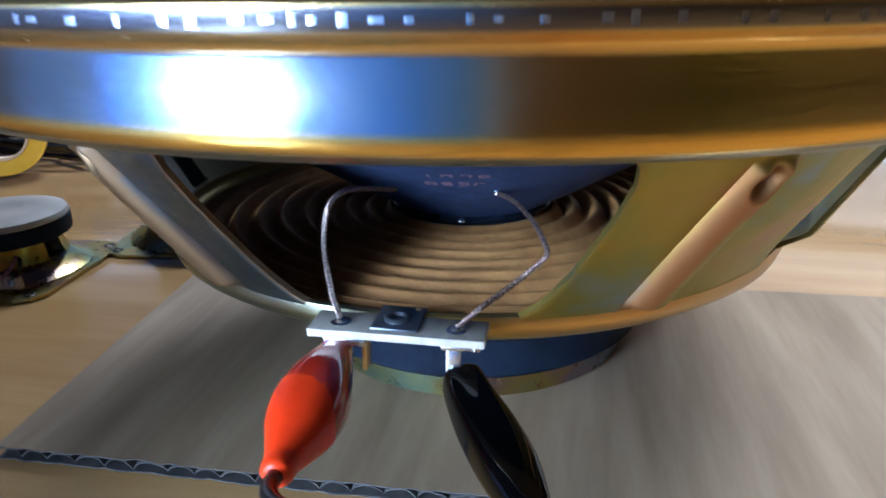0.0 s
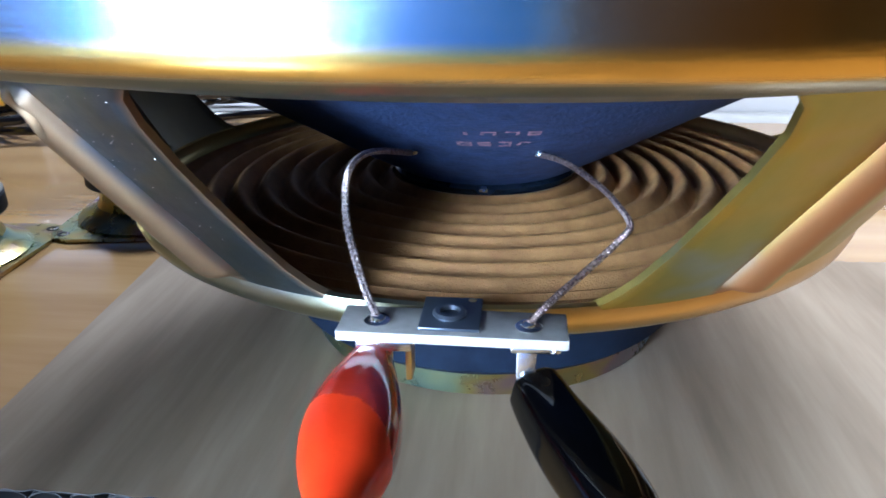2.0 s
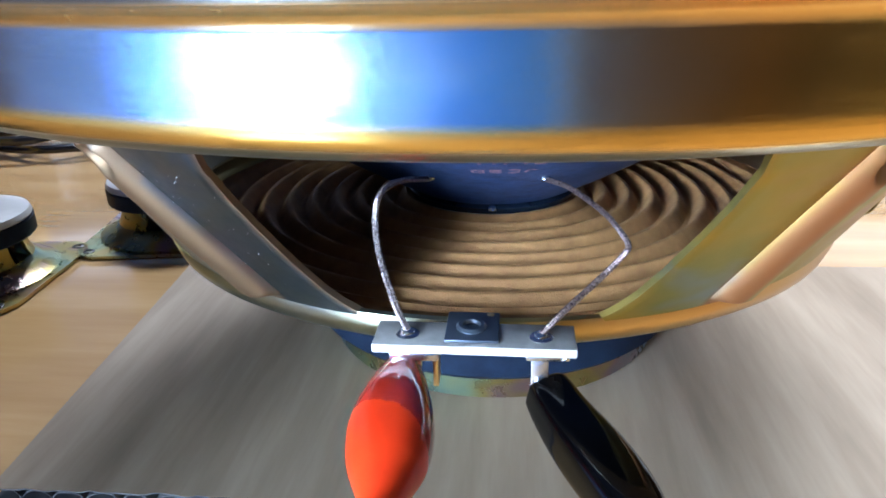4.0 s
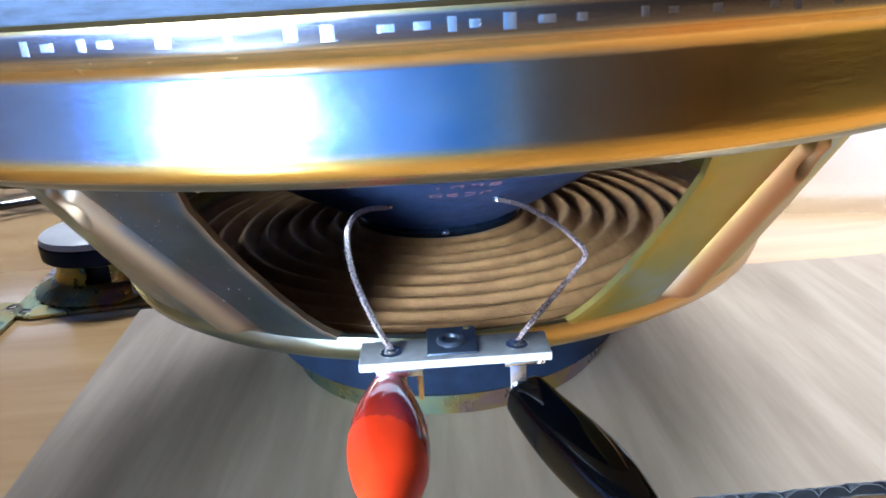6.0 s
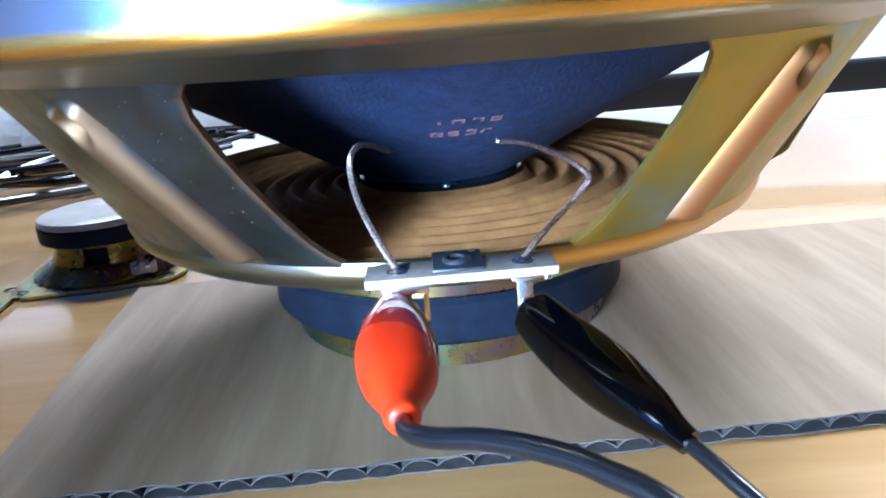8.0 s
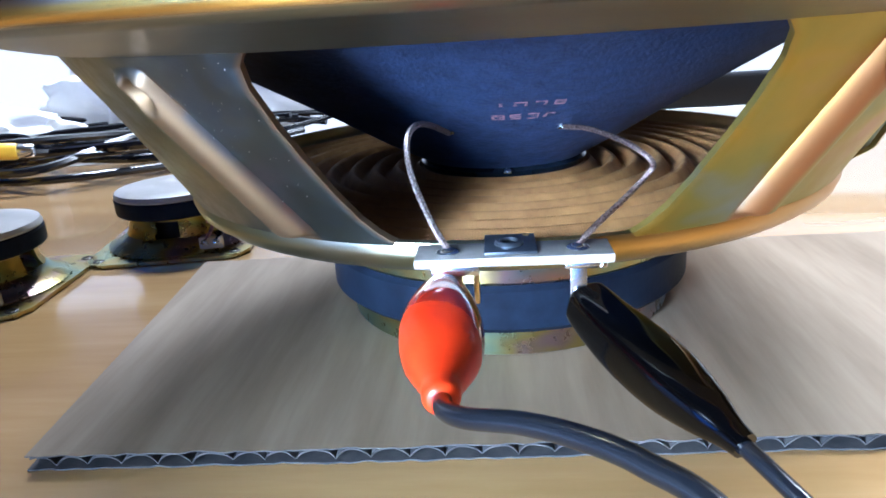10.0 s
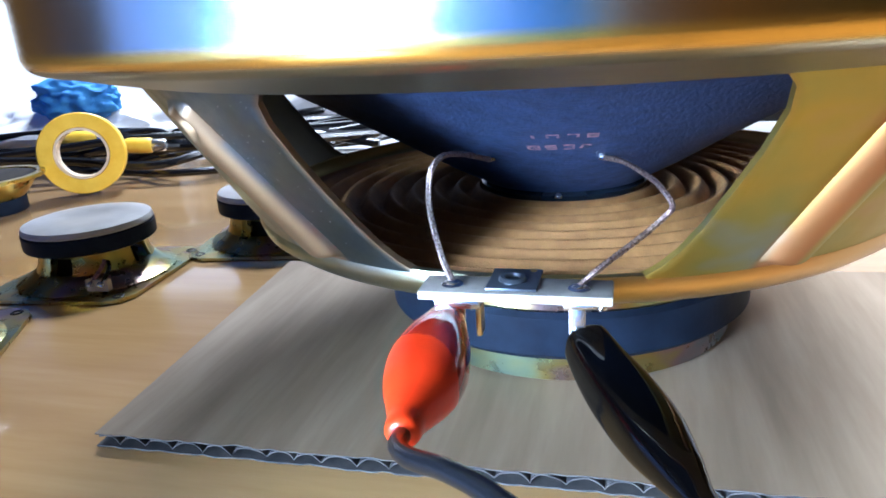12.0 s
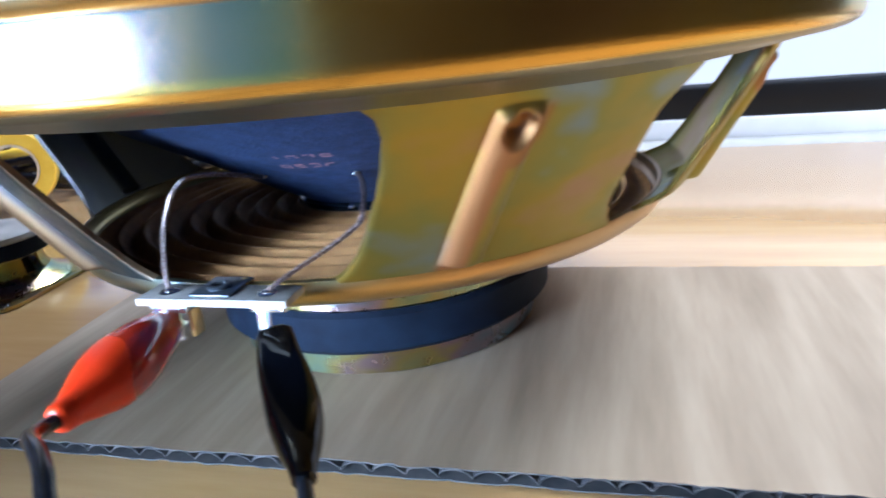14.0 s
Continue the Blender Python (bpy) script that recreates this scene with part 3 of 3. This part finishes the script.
part("mounting_tab", box((-5.4, -104.4, 52.4), (4.2, -93.6, 53.0), 0.2), M_DARKTAB, strip, "dark steel tab")


def ring_at(x, y, z, r, t, seg=28):
    bm = lathe([(r * 0.55, 0), (r, 0), (r * 1.02, t * 0.5), (r * 0.86, t), (r * 0.62, t), (r * 0.5, t * 0.4)], seg)
    bmesh.ops.translate(bm, verts=bm.verts[:], vec=Vector((x, y, z)) * MM)
    return bm


def blob(x, y, z, r, h, seed):
    bm = bmesh.new()
    bmesh.ops.create_icosphere(bm, subdivisions=3, radius=1.0)
    for v in bm.verts:
        k = 1 + 0.22 * noise.noise(v.co * 1.7 + Vector((seed, 0, 0)))
        v.co = Vector((x + v.co.x * r * k, y + v.co.y * r * k, z + max(v.co.z, -0.3) * h * k)) * MM
    return bm


part("rivet", ring_at(-0.8, -99.6, 52.9, 2.7, 0.8), M_DARKTAB, strip, "dark tubular rivet")
for x in (-12.2, 11.7):
    part("eyelet", ring_at(x, -101.6, 52.3, 2.1, 0.5), M_TIN, strip, "tinned eyelet")
    part("solder", blob(x, -101.6, 52.5, 1.25, 0.8, x), M_TIN, strip, "solder blob")
part("solder_tab", box((-14.4, -103.4, 41.5), (-9.6, -102.8, 50.7), 0.15), M_TIN, strip, "tinned tab")
part("tab_shoulder", box((-15.2, -105.0, 48.8), (-6.4, -101.4, 50.6), 0.3), M_TIN, strip, "bent tinned tab root")
part("solder_tab", box((-7.6, -103.2, 42.5), (-6.6, -99.6, 50.7), 0.2), M_BRASS, strip, "brass side tab")
part("solder_tab", box((10.0, -104.6, 40.0), (13.0, -104.0, 50.7), 0.15), M_TIN, strip, "tinned tab")
part("tab_shoulder", box((9.0, -104.9, 49.4), (15.2, -101.6, 50.6), 0.3), M_TIN, strip, "bent tinned tab root")
part("solder", blob(15.8, -103.6, 49.6, 0.9, 0.9, 4.0), M_TIN, strip, "solder blob")
part("adhesive", blob(2.5, -94.5, 52.6, 0.9, 0.7, 2.0), M_BRASS, strip, "amber glue drop")

part("lead_wire", braid([(-12.2, -101.6, 53.0), (-15.2, -97.5, 57.0), (-19.2, -89.5, 64.0), (-20.6, -82.5, 69.6), (-19.4, -77.6, 72.2), (-17.2, -68.0, 71.0), (-13.8, -50.4, 66.0)], 0.66, 20), M_LEAD, woofer, "silvery braided lead")
part("lead_wire", braid([(11.7, -101.6, 53.0), (16.0, -97.2, 55.6), (22.8, -90.6, 59.2), (27.4, -86.6, 62.4), (28.3, -85.2, 63.8), (27.2, -81.0, 65.0), (24.6, -73.0, 66.2), (19.0, -60.0, 67.0), (13.9, -50.4, 66.2)], 0.60, 20), M_LEAD_SHADED, woofer, "braided lead darkened in colour for the shade on it")
for x in (-13.8, 13.9):
    part("lead_joint", blob(x, -50.2, 66.2, 1.3, 1.3, x + 1), M_TIN, woofer, "bright solder dot on the cone")
part("glue_drop", blob(0.8, -26.2, 50.2, 1.2, 1.0, 5.0), M_TIN, woofer, "shiny glue drop")


# ---- crocodile clips ----
def clip(name, label, pts, rows, boot_mat, boot_label, jaw, sleeve=0.0):
    ob = thing(name, label, "crocodile clip", "test clips on the terminals")
    path = spline(pts, 50)
    at = table_of(rows)
    bm = sweep(bmesh.new(), path, at, 96)
    boot = part("boot", bm, boot_mat, ob, boot_label, sharp=70)
    if sleeve:
        # the thin tip of the vinyl, stretched over the jaws, ends in a slanting line
        boot.data.materials.append(M_SLEEVE)
        n = len(path) - 1
        for k in range(n * 96):
            u, a = (k // 96) / n, 2 * math.pi * (k % 96 + 0.5) / 96
            if u < sleeve - 0.09 * math.cos(a - 0.3) + 0.03 * math.cos(2 * a):
                boot.data.polygons[k].material_index = 1
    for lo, hi in jaw:
        part("jaw", box(lo, hi, 0.3), M_TIN, ob, "nickel-plated jaw")
    return ob


clip("red_crocodile_clip", "crocodile clip in a glossy red vinyl boot on the solder tab", [(-13.0, -101.5, 45.6), (-13.0, -112.0, 44.6), (-12.4, -125.0, 43.4), (-11.6, -139.0, 43.2)],
     [(0.0, 2.7, 3.2, 2.2), (0.06, 3.5, 3.9, 2.3), (0.24, 5.3, 5.0, 2.4), (0.42, 6.7, 6.0, 2.4), (0.56, 7.05, 6.2, 2.4), (0.70, 6.2, 5.6, 2.3), (0.82, 4.4, 4.2, 2.2), (0.91, 3.1, 3.1, 2.1), (0.98, 2.7, 2.7, 2.0), (1.0, 1.9, 1.9, 2.0)], M_RED, "glossy red vinyl boot",
     [((-14.6, -104.6, 43.4), (-10.6, -99.2, 44.6)), ((-14.4, -104.0, 46.6), (-10.4, -99.2, 47.6))], 0.56)
clip("black_crocodile_clip", "crocodile clip in a glossy black vinyl boot on the solder tab", [(12.4, -102.4, 42.6), (16.6, -109.4, 39.6), (24.0, -120.0, 35.4), (32.0, -134.0, 31.8)],
     [(0.0, 3.3, 3.5, 3.6), (0.03, 3.8, 3.9, 3.8), (0.28, 4.5, 4.3, 4.0), (0.52, 5.3, 5.0, 3.4), (0.70, 5.3, 5.0, 2.7), (0.84, 4.1, 4.0, 2.3), (0.94, 2.7, 2.7, 2.0), (1.0, 2.2, 2.2, 2.0)], M_BLACK, "glossy black vinyl boot",
     [((10.6, -103.8, 41.0), (13.6, -100.4, 42.2)), ((10.8, -105.4, 42.8), (14.2, -101.0, 43.8))])
tagged(link("red_clip_cable", tube(spline([(-11.6, -137.6, 43.2), (-10.8, -142.6, 44.2), (-7.6, -147.6, 46.0), (-1.2, -152.6, 48.4), (5.0, -157.4, 49.6), (11.0, -163.0, 50.0), (18.0, -171.0, 48.5), (30.0, -190.0, 38.0), (50.0, -230.0, 14.0), (80.0, -290.0, 1.6), (140.0, -400.0, 1.6)], 10), 1.45, 14), M_CABLE), "dark grey test cable leaving the red clip", "cable")
tagged(link("black_clip_cable", tube(spline([(31.0, -132.4, 32.2), (35.0, -139.4, 30.0), (42.0, -150.0, 25.0), (52.0, -168.0, 15.0), (66.0, -200.0, 4.0), (90.0, -260.0, 1.4), (150.0, -400.0, 1.4)], 10), 1.4, 14), M_CABLE), "black test cable leaving the black clip", "cable")


# ---- small loudspeakers, face down on the table ----
def small_speaker():
    ob = thing("small_speaker", "small loudspeaker lying face down with a grey magnet cap", "loudspeaker", "small loudspeakers on the table")
    h = 35.0
    bm = bmesh.new()
    outline = []
    for k in range(4):
        a = radians(90 * k)
        for x, y in ((h, -h + 9), (h, h - 9), (h - 3, h - 3)):
            outline.append((x * math.cos(a) - y * math.sin(a), x * math.sin(a) + y * math.cos(a)))
    lo = [bm.verts.new((x * MM, y * MM, 0.3 * MM)) for x, y in outline]
    hi = [bm.verts.new((x * MM, y * MM, 1.7 * MM)) for x, y in outline]
    bm.faces.new(lo[::-1])
    bm.faces.new(hi)
    for i in range(len(lo)):
        j = (i + 1) % len(lo)
        bm.faces.new((lo[i], lo[j], hi[j], hi[i]))
    part("frame_plate", bm, M_PLATE, ob, "square zinc-plated frame plate", smooth=False)
    part("skirt", lathe([(23.0, 1.6), (32.6, 1.6), (33.0, 2.4), (31.0, 3.4), (27.0, 5.4), (24.6, 7.6), (23.4, 8.0), (22.6, 7.2), (25.0, 4.6)], 64), M_PLATE, ob, "pale flared basket skirt")
    part("voice_coil_housing", lathe([(0, 2.0), (17.5, 2.0), (15.5, 9.0), (15.0, 16.8), (0, 16.8)], 48), M_DARKCUP, ob, "dark cone seen between the struts")
    part("basket_top", lathe([(14.0, 14.8), (21.2, 14.8), (22.4, 15.6), (22.4, 16.8), (14.0, 16.8)], 64), M_CUP, ob, "gold basket top ring")
    for k in range(4):
        bm = lathe([(23.2, 6.6), (24.8, 6.6), (22.9, 10.5), (21.9, 15.4), (20.6, 15.4), (21.6, 10.5)], 12, 90 * k + 13, 90 * k + 77)
        part("strut", bm, M_CUP, ob, "gold basket strut")
    part("magnet", lathe([(0, 16.8), (26.4, 16.8), (27.2, 17.6), (27.2, 23.4), (26.4, 24.2), (0, 24.2)], 64), M_FERRITE, ob, "black ring magnet")
    part("magnet_cap", lathe([(0, 24.2), (26.6, 24.2), (27.0, 25.0), (26.2, 26.8), (22.0, 27.6), (10, 27.9), (9.0, 27.5), (0, 27.5)], 64), M_GREYCAP, ob, "matt grey steel magnet cap")
    for sx, sy in ((1, 1), (1, -1), (-1, 1), (-1, -1)):
        part("mounting_hole", ring_at(sx * 29.0, sy * 29.0, 1.6, 2.4, 0.5, 20), M_BLACKBAR, ob, "dark mounting hole")
    part("terminal", box((14, -27.5, 3.0), (24, -24.5, 8.0), 0.3), M_CREAM, ob, "small terminal board")
    for x in (16.5, 21.5):
        part("solder", blob(x, -28.0, 6.0, 1.6, 1.6, x), M_TIN, ob, "shiny solder blob")
    for s in (0, 1):
        part("lead_wire", tube(spline([(16.5 + 5 * s, -27.5, 6.5), (19.5 + 4 * s, -24.5, 11.0), (19.0 + 2 * s, -20.0, 13.0), (15.0, -15.0, 12.0)], 6), 0.8, 8), (M_INK, M_BLACK)[s], ob)
    return ob


sp = small_speaker()
sp.matrix_basis = pose(-0.210, 0.026, 0, 0, 0, 4)
copy_thing(sp, pose(-0.150, 0.084, 0, 0, 0, 8))
copy_thing(sp, pose(-0.222, -0.060, 0, 0, 0, -62))



def upturned_speaker(m):
    """A small loudspeaker lying face up: gold rim, dark cone and a shiny dome."""
    ob = thing("small_speaker", "small loudspeaker lying face up with a gold rim", "loudspeaker", "small loudspeakers on the table")
    part("magnet", lathe([(0, 0.2), (22.0, 0.2), (22.6, 1.0), (22.6, 9.0), (0, 9.0)], 56), M_FERRITE, ob, "black ring magnet")
    part("basket", lathe([(16, 9.0), (22, 9.0), (24, 11.0), (31, 20.0), (36.0, 21.0), (36.4, 22.0), (36.0, 23.4), (31.6, 23.4), (30.0, 20.6), (16, 10.4)], 72), M_CUP, ob, "gold basket with a flat rim")
    part("cone", lathe([(31.4, 22.6), (27.0, 22.0), (12.0, 13.0), (12.0, 12.2), (27.5, 20.8), (31.4, 21.8)], 64), M_DARKCUP, ob, "dark paper cone")
    part("dust_cap", lathe([(0, 17.4), (6.0, 16.6), (10.5, 14.4), (12.2, 12.6), (0, 12.4)], 48), M_BLACKBAR, ob, "shiny black dust cap")
    ob.matrix_basis = m


upturned_speaker(pose(-0.374, 0.124, 0, 0, 0, 20))

# ---- clutter behind the small speakers ----
bm = lathe([(17.4, 0), (26.5, 0), (27.0, 0.6), (27.0, 15.4), (26.5, 16.0), (17.4, 16.0), (17.0, 15.0), (17.0, 1.0)], 72)
roll = thing("tape_roll", "yellow insulating tape roll standing on its edge", "tape")
part("tape", bm, M_YELLOW, roll)
part("core", lathe([(15.4, 0.2), (17.0, 0.2), (17.0, 15.8), (15.4, 15.8)], 60), M_CREAM, roll, "pale card core")
roll.matrix_basis = pose(-0.342, 0.180, 0.0275, 84, 0, 34)

rnd = random.Random(21)
for k in range(26):
    y = 0.145 + 0.030 * (k % 8)
    x0 = -0.62 + rnd.uniform(-0.05, 0.05)
    pts = []
    for i in range(7):
        pts.append(((x0 + 0.075 * i + rnd.uniform(-0.012, 0.012)) * 1000, (y + 0.02 * i + rnd.uniform(-0.03, 0.03)) * 1000, 3.0 + rnd.uniform(0, 16) + (k % 3) * 5))
    tagged(link("tangled_cable", tube(spline(pts, 8), rnd.uniform(1.8, 3.8), 8), M_CABLE), "black cable in a tangled heap on the table", "cable", "tangled cables")


def plug(m):
    ob = thing("yellow_plug", "yellow phono plug with a shiny metal tip", "plug")
    bm = lathe([(0, 0), (3.2, 0), (3.8, 6), (5.6, 12), (5.8, 26), (5.2, 28), (0, 28)], 28)
    part("body", bm, M_YELLOW, ob)
    part("tip", lathe([(0, 28), (4.4, 28), (4.6, 29), (4.6, 37), (4.2, 38), (0, 38)], 24), M_TIN, ob, "nickel tip")
    ob.matrix_basis = m


plug(pose(-0.404, 0.226, 0.030, 0, 94, 24))
plug(pose(-0.430, 0.236, 0.010, 0, 86, 12))
plug(pose(-0.346, 0.212, 0.026, 0, 94, 24))


def crumple(name, label, category, material, cx, cy, cz, sx, sy, sz, seed):
    bm = bmesh.new()
    bmesh.ops.create_icosphere(bm, subdivisions=5, radius=1.0)
    for v in bm.verts:
        k = 1 + 0.30 * noise.noise(v.co * 1.6 + Vector((seed, 0, 0))) + 0.16 * noise.noise(v.co * 4.5 + Vector((0, seed, 0)))
        v.co = Vector((cx + v.co.x * sx * k, cy + v.co.y * sy * k, max(0.4, cz + v.co.z * sz * k))) * MM
    tagged(link(name, bm, material), label, category)


crumple("blue_cloth", "crumpled blue cloth on the heap", "cloth", M_BLUE, -440, 292, 54, 42, 26, 19, 3.0)
crumple("white_bag", "crumpled white plastic bag behind the cables", "bag", M_PAPER, -300, 420, 30, 120, 50, 55, 8.0)
crumple("white_bag", "crumpled white plastic bag behind the cables", "bag", M_PAPER, -480, 330, 16, 130, 60, 36, 11.0)

# ---- far edge of the table and the bright window ----
tagged(link("table_edge_trim", box((-900, 292.4, -28), (1000, 331, -0.6), 2), M_GREYCAP), "pale grey edging strip along the table", "trim", kind="structure")
tagged(link("table_ledge", box((20, 332, -28), (1000, 364, 13), 2), M_PAPER), "white painted ledge behind the table", "ledge", kind="structure")
tagged(link("black_rail", box((20, 334, 13), (1000, 362, 36), 2), M_BLACKBAR), "black plastic rail along the table edge", "rail", kind="structure")
glow = bpy.data.materials.new("bright_window_sky")
glow.use_nodes = True
gb = glow.node_tree.nodes["Principled BSDF"]
gb.inputs["Base Color"].default_value = (0.8, 0.8, 0.8, 1)
gb.inputs["Emission Color"].default_value = (1.0, 0.98, 0.96, 1)
gb.inputs["Emission Strength"].default_value = 1.05
# The glow's left part is added, to whiten the background behind the clutter.
tagged(link("window_2", box((-2300, 1488, -500), (1500, 1498, 420)), glow, False), "bright white daylight window beyond the table", "window", kind="structure")
tagged(link("wall_north", box((-2400, 1500, -740), (1600, 1540, 1700)), M_PAPER, False), "plain white plaster wall", "wall", kind="structure")

# Unseen blue glowing panel behind the camera, added to tint the rim band's reflections.
blue_panel = bpy.data.materials.new("blue_panel_glow")
blue_panel.use_nodes = True
sb = blue_panel.node_tree.nodes["Principled BSDF"]
sb.inputs["Base Color"].default_value = (0.02, 0.03, 0.05, 1)
sb.inputs["Emission Strength"].default_value = 4.4
n, l = blue_panel.node_tree.nodes, blue_panel.node_tree.links
tc, xyz, rp = n.new("ShaderNodeTexCoord"), n.new("ShaderNodeSeparateXYZ"), n.new("ShaderNodeValToRGB")
for e, (p, c) in zip((*rp.color_ramp.elements, rp.color_ramp.elements.new(0.5)), ((0.0, (0.03, 0.18, 0.85, 1)), (0.50, (0.03, 0.22, 0.80, 1)), (1.0, (0.0, 0.03, 0.06, 1)))):
    e.position, e.color = p, c
l.new(tc.outputs["Generated"], xyz.inputs[0])
l.new(xyz.outputs["X"], rp.inputs[0])
l.new(rp.outputs[0], sb.inputs["Emission Color"])
tagged(link("blue_glow_panel", box((-2250, -1500, -380), (300, -1490, 340)), blue_panel, False), "unseen blue glowing panel added for the rim's reflection", "window", kind="structure")
# Unseen pale glowing panel, added to colour the reflection at the rim's left end.
side = bpy.data.materials.new("pale_blue_panel_glow")
side.use_nodes = True
wb = side.node_tree.nodes["Principled BSDF"]
wb.inputs["Base Color"].default_value = (0.02, 0.03, 0.05, 1)
wb.inputs["Emission Color"].default_value = (0.30, 0.42, 0.80, 1)
wb.inputs["Emission Strength"].default_value = 1.3
tagged(link("pale_blue_glow_panel", box((-2400, -1440, -90), (-2390, -500, 340)), side, False), "unseen pale blue glowing panel added for the rim's left reflection", "window", kind="structure")
